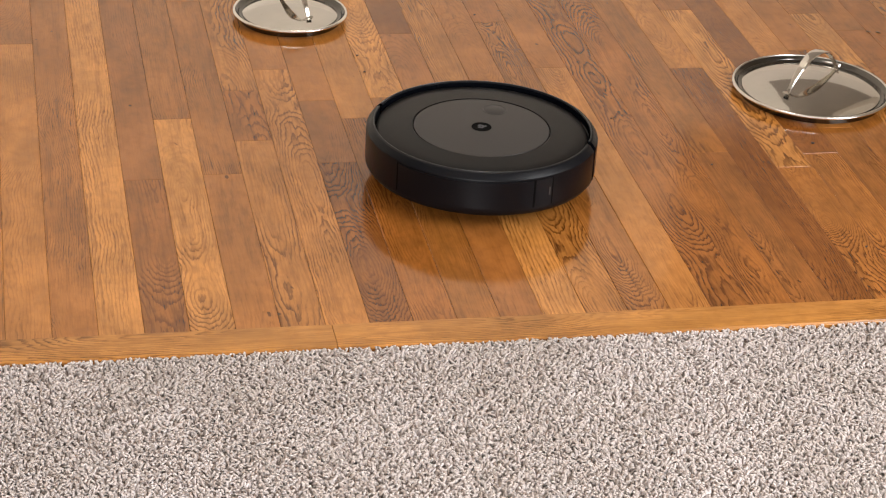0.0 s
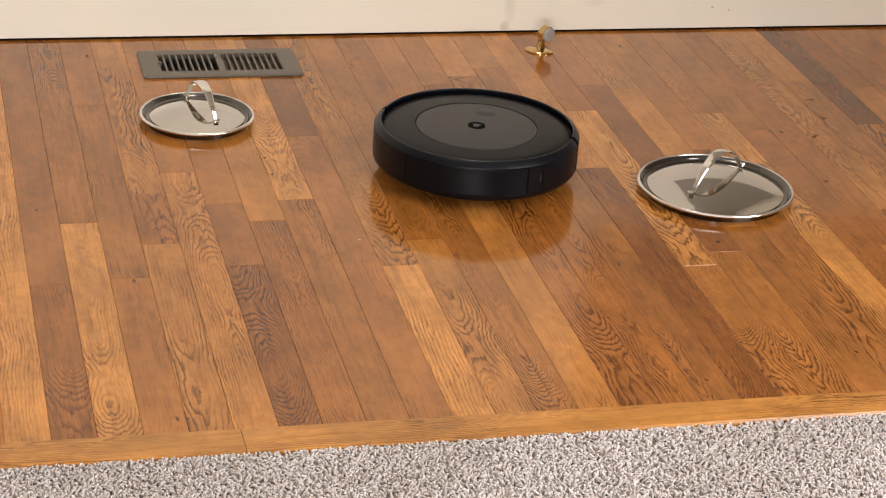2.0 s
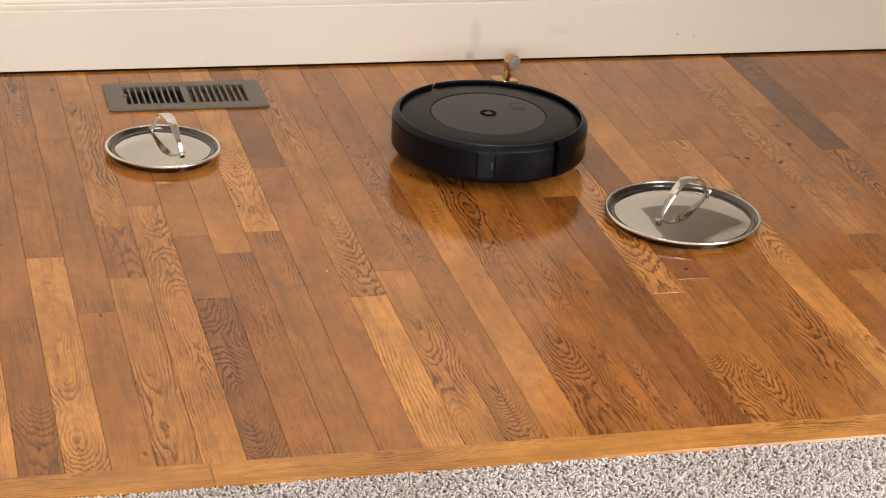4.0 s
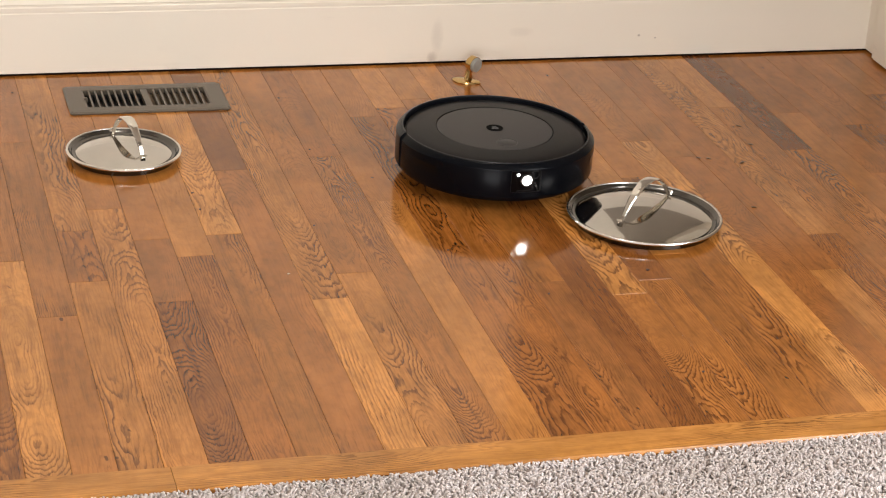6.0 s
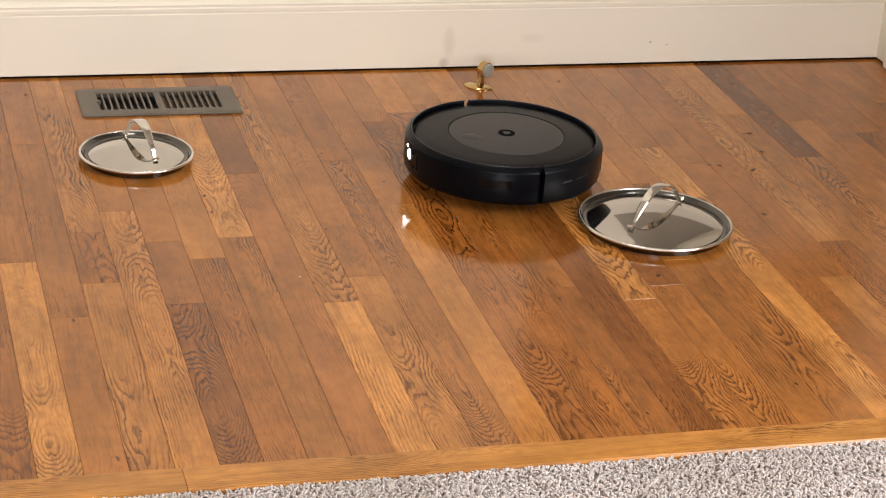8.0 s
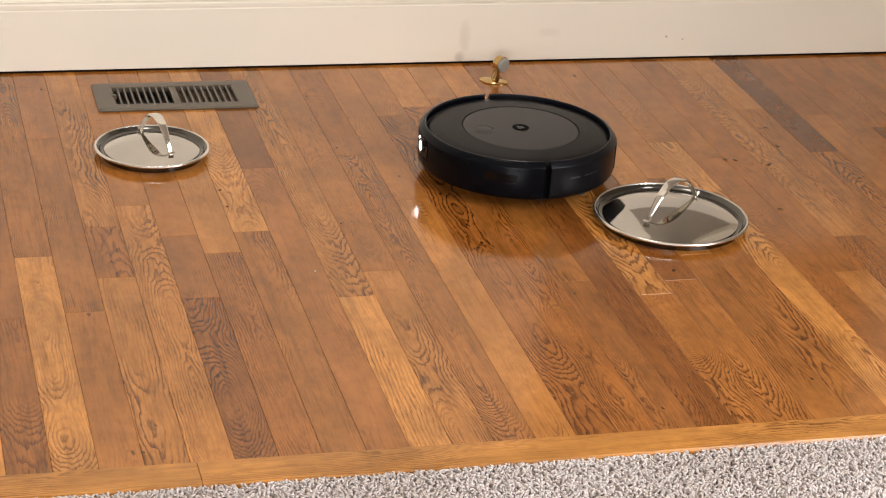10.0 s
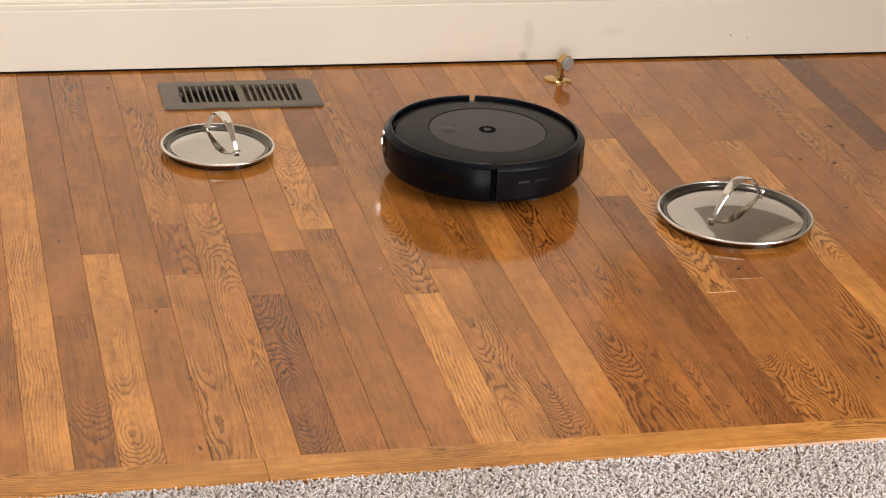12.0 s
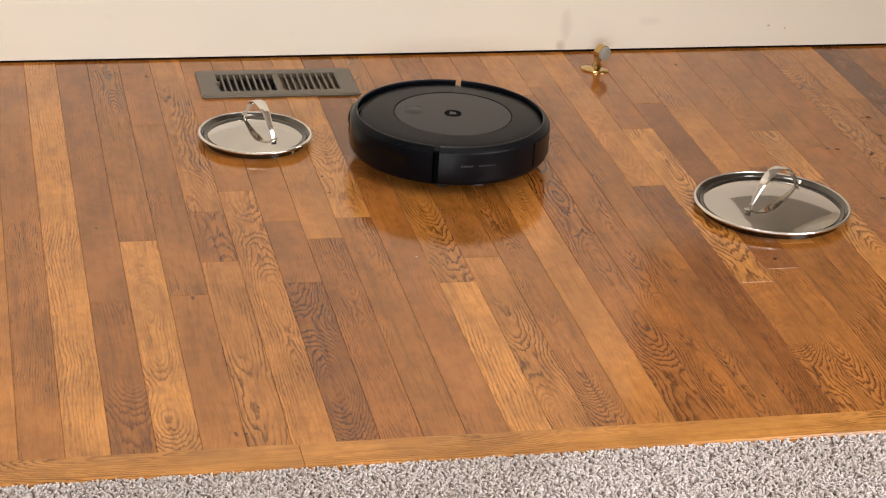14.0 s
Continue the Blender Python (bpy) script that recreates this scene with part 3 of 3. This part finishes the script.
# ---------------------------------------------------------------- floor register
def floor_register():
    x0, x1, y0, y1 = 0.193, 0.480, 1.235, 1.371
    ob = empty("floor_register", pose((x0 + x1) / 2, (y0 + y1) / 2, 0))
    w, h = (x1 - x0) / 2, (y1 - y0) / 2
    iw, ih = 0.1110, 0.0420
    # sloping rim round the flat grille
    bm, loops = bmesh.new(), []
    for a, b, z in ((w - 0.001, h - 0.001, 0.0002), (w, h, 0.0030), (w - 0.0035, h - 0.0035, 0.0052), (w - 0.012, h - 0.012, 0.0056), (iw + 0.002, ih + 0.002, 0.0056), (iw, ih, 0.0050), (iw, ih, -0.004), (iw + 0.004, ih + 0.004, -0.004), (iw + 0.004, ih + 0.004, 0.0002)):
        loops.append([bm.verts.new((sx * a, sy * b, z)) for sx, sy in ((-1, -1), (1, -1), (1, 1), (-1, 1))])
    for p, q in zip(loops, loops[1:] + loops[:1]):
        for j in range(4):
            bm.faces.new((p[j], p[(j + 1) % 4], q[(j + 1) % 4], q[j]))
    bmesh.ops.bevel(bm, geom=[e for e in bm.edges if abs(e.verts[0].co.z - e.verts[1].co.z) > 0.0005 and abs(e.verts[0].co.x) > w - 0.02 and abs(e.verts[0].co.y) > h - 0.02], offset=0.003, segments=2, affect="EDGES")
    frame_part = part("faceplate", bm, ENAMEL, ob, "taupe enamelled steel faceplate", smooth=False)
    part("centre_bar", boxed(-0.006, 0.006, -ih, ih, -0.004, 0.0049), ENAMEL, ob, smooth=False)
    pitch = (iw - 0.006) / 9.0
    for side in (-1, 1):
        for i in range(10):
            c = side * (0.006 + pitch * i)
            if i == 0:
                continue
            part("bar", boxed(c - 0.0018, c + 0.0018, -ih, ih, -0.003, 0.0047), ENAMEL, frame_part, smooth=False)
    # damper leaves under one half
    for i in range(9):
        c = 0.006 + pitch * (i + 0.5)
        bm = boxed(-0.0052, 0.0052, -ih, ih, -0.0005, 0.0005)
        bmesh.ops.transform(bm, matrix=pose(c, 0, -0.0050, 0, 24, 0), verts=bm.verts)
        part("damper_leaf", bm, LOUVRE, ob, smooth=False)
    part("lever", boxed(-iw - 0.002, -iw + 0.006, -0.004, 0.004, -0.002, 0.0075, bevel=0.001), ENAMEL, ob)
    # shallow tray, its near-black colour standing in for a deep duct's shade
    dw, dh = iw + 0.003, ih + 0.008
    bm = boxed(-dw, dw, -dh, dh, -0.0182, -0.0150)
    for b in ((-dw, -dw + 0.004, -dh, dh), (dw - 0.004, dw, -dh, dh), (-dw, dw, -dh, -dh + 0.004), (-dw, dw, dh - 0.004, dh)):
        box(bm, *b, -0.0150, -0.0002)
    part("duct", bm, DUCT_SHADE, ob, smooth=False)
    return tagged(ob, "taupe metal floor register with two rows of slots", "floor register")


floor_register()


# ---------------------------------------------------------------- brass door stop
def door_stop():
    ob = empty("door_stop", pose(0.950, 1.342, 0))
    # boat-shaped foot
    bm = bmesh.new()
    rings = []
    for z, s in ((0.0, 1.0), (0.0022, 1.0), (0.0042, 0.90), (0.0052, 0.70)):
        ring = []
        for i in range(28):
            a = 2 * math.pi * i / 28
            x, y = 0.0280 * math.cos(a), 0.0150 * math.sin(a)
            y -= 0.005 * (1 - (x / 0.0280) ** 2)
            ring.append(bm.verts.new((x * s, y * s, z)))
        rings.append(ring)
    for p, q in zip(rings, rings[1:]):
        for j in range(28):
            bm.faces.new((p[j], p[(j + 1) % 28], q[(j + 1) % 28], q[j]))
    bm.faces.new(rings[-1])
    bm.faces.new(list(reversed(rings[0])))
    bm.transform(pose(0, 0, 0, 0, 0, -32))
    part("foot", bm, BRASS, ob)
    pts = [Vector((0.004, 0.002, 0.004)), Vector((0.0045, 0.002, 0.012)), Vector((0.005, 0.003, 0.020)), Vector((0.006, 0.004, 0.029)), Vector((0.009, 0.003, 0.038)), Vector((0.012, 0.0, 0.042))]
    part("neck", sweep(pts, [0.019, 0.012, 0.0085, 0.010, 0.015, 0.019], 0.010, (0.86, 0.5, 0)), BRASS, ob)
    cup = lathe([(0, -0.010), (0.010, -0.010), (0.0145, -0.006), (0.0150, 0.002), (0.0150, 0.006), (0, 0.006)], seg=32, closed=False)
    m = look((0.010, -0.002, 0.0365), (-0.6, 1.0, 0.15))
    bmesh.ops.transform(cup, matrix=m, verts=cup.verts)
    cup_ob = part("cup", cup, BRASS, ob)
    tip = lathe([(0, 0.0125), (0.0118, 0.0125), (0.0135, 0.0112), (0.0138, 0.0050), (0, 0.0050)], seg=32, closed=False)
    bmesh.ops.transform(tip, matrix=m, verts=tip.verts)
    part("rubber_tip", tip, RUBBER, cup_ob, "grey rubber tip")
    return tagged(ob, "polished brass floor door stop with grey rubber tip", "door stop")


door_stop()


# ---------------------------------------------------------------- robot vacuum
R = 0.1675
FORE = 0.0048    # the shell sits this far forward of the round plate
AHEAD = 0.0030   # and the deck this far


def on_side(angle, z, out=0.0):
    """A frame on the side of the robot: x along the side, y up, z outwards."""
    a = radians(angle)
    n = Vector((math.cos(a), math.sin(a), 0))
    t = Vector((-math.sin(a), math.cos(a), 0))
    m = Matrix((t, (0, 0, 1), n)).transposed().to_4x4()
    return Matrix.Translation(n * (R + out) + Vector((FORE, 0, z))) @ m


def forward(bm):
    """Moves the outer skin forward of the deck."""
    for v in bm.verts:
        r = math.hypot(v.co.x, v.co.y)
        if r > 0.1552:
            v.co.x += FORE
        elif r > 0.1300:
            v.co.x += AHEAD
    return bm


def side_panel(a0, a1, z0, z1, r0, r1, seg=16):
    bm = lathe([(r0, z0), (r1, z0 + 0.0008), (r1, z1 - 0.0008), (r0, z1)], a0, a1, seg)
    bm.transform(Matrix.Translation((FORE, 0, 0)))
    return bm


def robot_vacuum():
    """Front looks along +x."""
    ob = empty("robot_vacuum", pose(0.4530, 0.3990, 0, 0, 0, 61.3))
    chin = lathe([(0, 0.0125), (0.138, 0.0125), (0.146, 0.0170), (0.149, 0.060), (0.140, 0.0755), (0, 0.0755)], seg=96, closed=False)
    part("chassis", chin, MATT_BLACK, ob)
    skin = [(0.1440, 0.0190), (R - 0.0150, 0.0190), (R - 0.0105, 0.0195), (R - 0.0042, 0.0226), (R - 0.0008, 0.0272), (R, 0.0310), (R, 0.0768), (R - 0.0003, 0.0778), (R - 0.0012, 0.0789), (R - 0.0068, 0.0853), (R - 0.0078, 0.0859), (R - 0.0088, 0.0862), (0.1578, 0.0863), (0.1567, 0.0858), (0.1560, 0.0846), (0.1558, 0.0740), (0.1440, 0.0660)]
    bumper = part("bumper", forward(lathe(skin, -87.0, 87.0, 96)), BUMPER, ob, "glossy black front bumper")
    rear = part("rear_shell", forward(lathe(skin, 90.6, 269.4, 96)), SHELL, ob, "satin black rear shell")
    # thin lighter ring that paints the highlight round the inside of the rim
    edge = [(0.1557, 0.0840), (0.1557, 0.0862), (0.1562, 0.0869), (0.1570, 0.0871), (0.1578, 0.0868), (0.1580, 0.0861)]
    part("rim_glint", forward(lathe(edge, -87.0, 87.0, 96)), RIM_GLINT, bumper)
    part("rim_glint", forward(lathe(edge, 90.6, 269.4, 96)), RIM_GLINT, rear)
    # deck: ring and spun plate
    part("deck_ring", forward(lathe([(0.0995, 0.0825), (0.0995, 0.0842), (0.1002, 0.0848), (0.1310, 0.0830), (0.1490, 0.0804), (0.1516, 0.0792), (0.1522, 0.0760), (0.0995, 0.0760)], seg=128)), DECK, ob, "charcoal deck ring")
    part("moulded_lip", forward(lathe([(0.1515, 0.0730), (0.1518, 0.0758), (0.1534, 0.0758), (0.1538, 0.0730)], seg=128)), MATT_BLACK, ob)
    plate = part("centre_plate", lathe([(0, 0.0846), (0.0940, 0.0846), (0.0978, 0.0842), (0.0984, 0.0832), (0.0984, 0.0800), (0, 0.0800)], seg=128, closed=False), PLATE, ob, "spun dark bronze round plate")
    emblem = part("emblem", lathe([(0, 0.0849), (0.0120, 0.0849), (0.0128, 0.0854), (0.0142, 0.0854), (0.0146, 0.0840), (0, 0.0840)], seg=40, closed=False), MATT_BLACK, plate, "round black emblem")
    bm = bmesh.new()
    for x, y, w, h, turn in ((0.001, 0.0035, 0.0032, 0.0016, 25), (0.001, -0.0028, 0.0052, 0.0016, -35), (-0.0038, 0.0002, 0.0016, 0.0042, 10), (0.0042, 0.0012, 0.0014, 0.0036, -15)):
        box(bm, -w, w, -h, h, -0.0003, 0.0003, m=pose(x, y, 0.0851, 0, 0, turn))
    part("emblem_mark", bm, PALE, emblem, smooth=False)
    bm = lathe([(0.0166, 0.0844), (0.0168, 0.0851), (0.0180, 0.0851), (0.0182, 0.0844)], seg=48)
    bmesh.ops.transform(bm, matrix=pose(0.0660, 0, 0), verts=bm.verts)
    part("button_ring", bm, BUTTON_RING, plate, "thin grey button ring")
    bm = lathe([(0, 0.0848), (0.0150, 0.0848), (0.0163, 0.0844), (0, 0.0840)], seg=40, closed=False)
    bmesh.ops.transform(bm, matrix=pose(0.0660, 0, 0), verts=bm.verts)
    part("button", bm, PLATE, plate)
    bm = lathe([(0, 0.0822), (0.0012, 0.0820), (0.0014, 0.0810), (0, 0.0810)], seg=10, closed=False)
    bmesh.ops.transform(bm, matrix=pose(0.1500, 0, -0.0012), verts=bm.verts)
    part("indicator_dot", bm, PALE, ob)
    # dust bin panel and its release
    bin_panel = part("dust_bin", side_panel(153, 222.3, 0.0335, 0.0750, R - 0.006, R + 0.0013, 40), SHELL, rear, "satin black dust bin panel")
    part("bin_seam", side_panel(222.3, 223.6, 0.0325, 0.0758, R - 0.004, R + 0.0003, 3), MATT_BLACK, rear)
    part("bin_seam", side_panel(151.8, 152.6, 0.0325, 0.0758, R - 0.004, R + 0.0003, 3), MATT_BLACK, rear)
    part("bin_seam", side_panel(152, 233, 0.0754, 0.0766, R - 0.004, R + 0.0003, 40), MATT_BLACK, rear)
    tab = part("release_tab", side_panel(223.6, 232.6, 0.0335, 0.0750, R - 0.006, R + 0.0011, 8), SHELL, rear)
    part("tab_gap", side_panel(232.8, 233.6, 0.0325, 0.0758, R - 0.004, R + 0.0003, 3), MATT_BLACK, rear)
    bm = bmesh.new()
    for zc, hh in ((0.0545, 0.0060),):
        box(bm, -0.0012, 0.0012, -hh, hh, -0.0004, 0.0004, m=on_side(231.4, zc, 0.0010))
    part("tab_mark", bm, BUTTON_RING, tab, smooth=False)
    # printed line of writing on the flank, as bars
    bm = bmesh.new()
    for a, w, h in ((103.6, 0.0012, 0.0019), (105.0, 0.0014, 0.0015), (106.5, 0.0015, 0.0017), (108.1, 0.0015, 0.0014), (109.4, 0.0009, 0.0017), (114.0, 0.0014, 0.0012), (115.6, 0.0012, 0.0010), (117.1, 0.0015, 0.0010), (118.8, 0.0013, 0.0011), (120.3, 0.0010, 0.0010), (122.4, 0.0008, 0.0018)):
        box(bm, -w, w, -h, h, -0.0003, 0.00025, m=on_side(a, 0.0570) @ pose(0, 0, 0, 0, 0, -14))
    part("printed_line", bm, PALE, rear, "pale printed line on the flank", smooth=False)
    # camera window and lights
    win = part("camera_window", side_panel(-9.0, 7.6, 0.0400, 0.0760, R - 0.010, R + 0.0007, 16), GLOSS_BLACK, bumper, "gloss black camera window")
    bm = lathe([(0, 0.0034), (0.0030, 0.0031), (0.0058, 0.0021), (0.0076, 0.0004), (0.0079, -0.001), (0, -0.001)], seg=24, closed=False)
    bmesh.ops.transform(bm, matrix=on_side(-0.4, 0.0605, 0.0008) @ Matrix.Diagonal((1.2, 1.15, 1, 1)), verts=bm.verts)
    part("headlight", bm, HEADLIGHT, win, "lit white headlight")
    bm = lathe([(0.0084, -0.001), (0.0086, 0.0024), (0.0094, 0.0029), (0.0104, 0.0022), (0.0110, -0.001)], seg=28)
    bmesh.ops.transform(bm, matrix=on_side(-0.4, 0.0605, 0.0008), verts=bm.verts)
    part("light_bezel", bm, BUTTON_RING, win)
    bm = lathe([(0, 0.0014), (0.0016, 0.0010), (0.0026, 0.0001), (0.0028, -0.001), (0, -0.001)], seg=16, closed=False)
    bmesh.ops.transform(bm, matrix=on_side(-5.4, 0.0705, 0.0008), verts=bm.verts)
    part("small_light", bm, SPARK, win, "small lit white light")
    bm = lathe([(0.0055, 0.0012), (0.0064, 0.0016), (0.0074, 0.0010), (0.0074, -0.001), (0.0055, -0.001)], seg=28)
    bmesh.ops.transform(bm, matrix=on_side(4.4, 0.0695, 0.0008), verts=bm.verts)
    part("lens_ring", bm, DECK, win)
    bm = bmesh.new()
    box(bm, -0.014, 0.014, -0.0011, 0.0011, -0.001, 0.0012, m=on_side(-0.7, 0.0425, 0.0006))
    part("window_lip", bm, DECK, win)
    for a0, a1, z0, z1 in ((-9.4, -9.0, 0.0396, 0.0764), (7.6, 8.0, 0.0396, 0.0764), (-9.0, 7.6, 0.0392, 0.0400), (-9.0, 7.6, 0.0760, 0.0768)):
        part("window_edge", side_panel(a0, a1, z0, z1, R - 0.003, R + 0.0011, 12), DECK, win)
    for a in (62, -62):
        part("sensor_window", side_panel(a - 9.5, a + 9.5, 0.0500, 0.0660, R - 0.004, R + 0.0005, 12), GLOSS_BLACK, bumper, "dark side sensor window")
    # running gear
    for side in (-1, 1):
        bm = lathe([(0.0300, -0.009), (0.0330, -0.006), (0.0330, 0.006), (0.0300, 0.009), (0.012, 0.009), (0.012, -0.009)], seg=40)
        bmesh.ops.transform(bm, matrix=pose(0.0, side * 0.113, 0.0331, 90, 0, 0), verts=bm.verts)
        part("drive_wheel", bm, BRISTLE, ob)
    bm = lathe([(0, 0.0001), (0.012, 0.0012), (0.014, 0.006), (0.012, 0.0110), (0, 0.0115)], seg=24, closed=False)
    bmesh.ops.transform(bm, matrix=pose(0.080, 0, 0), verts=bm.verts)
    part("caster", bm, BRISTLE, ob)
    bm = boxed(-0.007, 0.007, -0.0016, 0.0016, -0.002, 0.002, bevel=0.0006)
    bmesh.ops.transform(bm, matrix=on_side(114, 0.0225, -0.0050), verts=bm.verts)
    part("charging_contact", bm, PALE, ob)
    tagged(ob, "round black robot vacuum with bronze top plate driving on the floor", "robot vacuum")
    return ob


robot = robot_vacuum()


# ---------------------------------------------------------------- crumbs and wood knots
def crumb(x, y, length, width, turn, mat, label):
    bm = bmesh.new()
    bmesh.ops.create_icosphere(bm, subdivisions=2, radius=0.5)
    for v in bm.verts:
        v.co *= 1 + 0.25 * noise.noise(v.co * 3 + Vector((x * 50, y * 50, 0)))
    bmesh.ops.transform(bm, matrix=Matrix.Diagonal((length, width, min(length, width) * 0.5, 1)), verts=bm.verts)
    low = min(v.co.z for v in bm.verts)
    ob = mesh_object("crumb", bm, mat, None, True)
    ob.matrix_basis = pose(x, y, -low, 0, 0, turn)
    return tagged(ob, label, "crumb", "crumbs on the floor")


crumb(0.999, 0.483, 0.0065, 0.0055, 30, SPECK_DARK, "tiny dark speck on the oak floor")
crumb(0.442, 0.542, 0.0040, 0.0030, 10, GRIT_PALE, "tiny pale crumb on the oak floor")
# knots of the boards, added as low raised flecks
crumb(1.328, 0.890, 0.0110, 0.0060, 40, FLECK, "small dark brown knot in the oak, built as a raised fleck")
for x, y, turn in ((1.378, 0.972, -35), (1.274, 0.915, -50), (1.257, 0.920, -40), (1.269, 0.698, -20), (1.392, 1.062, -30), (1.469, 0.816, -25)):
    crumb(x, y, 0.0100, 0.0045, turn, FLECK, "small dark brown knot in the oak, built as a raised fleck")
# dark pin knots of the boards, built like the crumbs
for x, y in ((0.580, 1.033), (0.103, 1.359), (0.349, 0.867), (0.350, 0.799), (0.519, 0.714), (0.707, 0.595), (0.817, 0.421), (0.958, 0.146)):
    crumb(x, y, 0.0048, 0.0036, 40, SPECK_DARK, "tiny dark speck on the oak floor")


# ---------------------------------------------------------------- what moves
ROBOT_ROWS = [  # seconds, x, y, heading
    (0.0, 0.4530, 0.3990, 61.3), (0.5, 0.5290, 0.5250, 61.0), (1.0, 0.6050, 0.6490, 61.3), (1.5, 0.6440, 0.7140, 61.8), (2.0, 0.6790, 0.7780, 61.8), (2.5, 0.7140, 0.8420, 61.8), (3.0, 0.7500, 0.9030, 61.8),
    (3.2, 0.7640, 0.9260, 61.0), (3.7, 0.7930, 0.9530, 42.0), (4.2, 0.8120, 0.9580, 12.0), (4.7, 0.8300, 0.9500, -22.0), (5.3, 0.8520, 0.9310, -60.0),
    (5.5, 0.8600, 0.9180, -71.3), (6.0, 0.8650, 0.8900, -88.0), (6.5, 0.8650, 0.8900, -90.5), (7.0, 0.8640, 0.8890, -129.9), (7.5, 0.8650, 0.8900, -156.6), (8.0, 0.8660, 0.8910, -173.0), (8.3, 0.8660, 0.8910, -175.5),
    (10.3, 0.8620, 0.8910, -177.6), (10.5, 0.8590, 0.8900, -177.7), (11.0, 0.8240, 0.8900, -177.9), (11.5, 0.7040, 0.8870, -185.3), (12.0, 0.6920, 0.8880, -187.4), (12.5, 0.6920, 0.8890, -194.0), (13.0, 0.6640, 0.8960, -197.4), (13.5, 0.5770, 0.9220, -198.7), (14.0, 0.5770, 0.9210, -198.7),
]


def motions():
    walk(robot, [(t, pose(x, y, 0, 0, 0, a)) for t, x, y, a in ROBOT_ROWS])


motions()
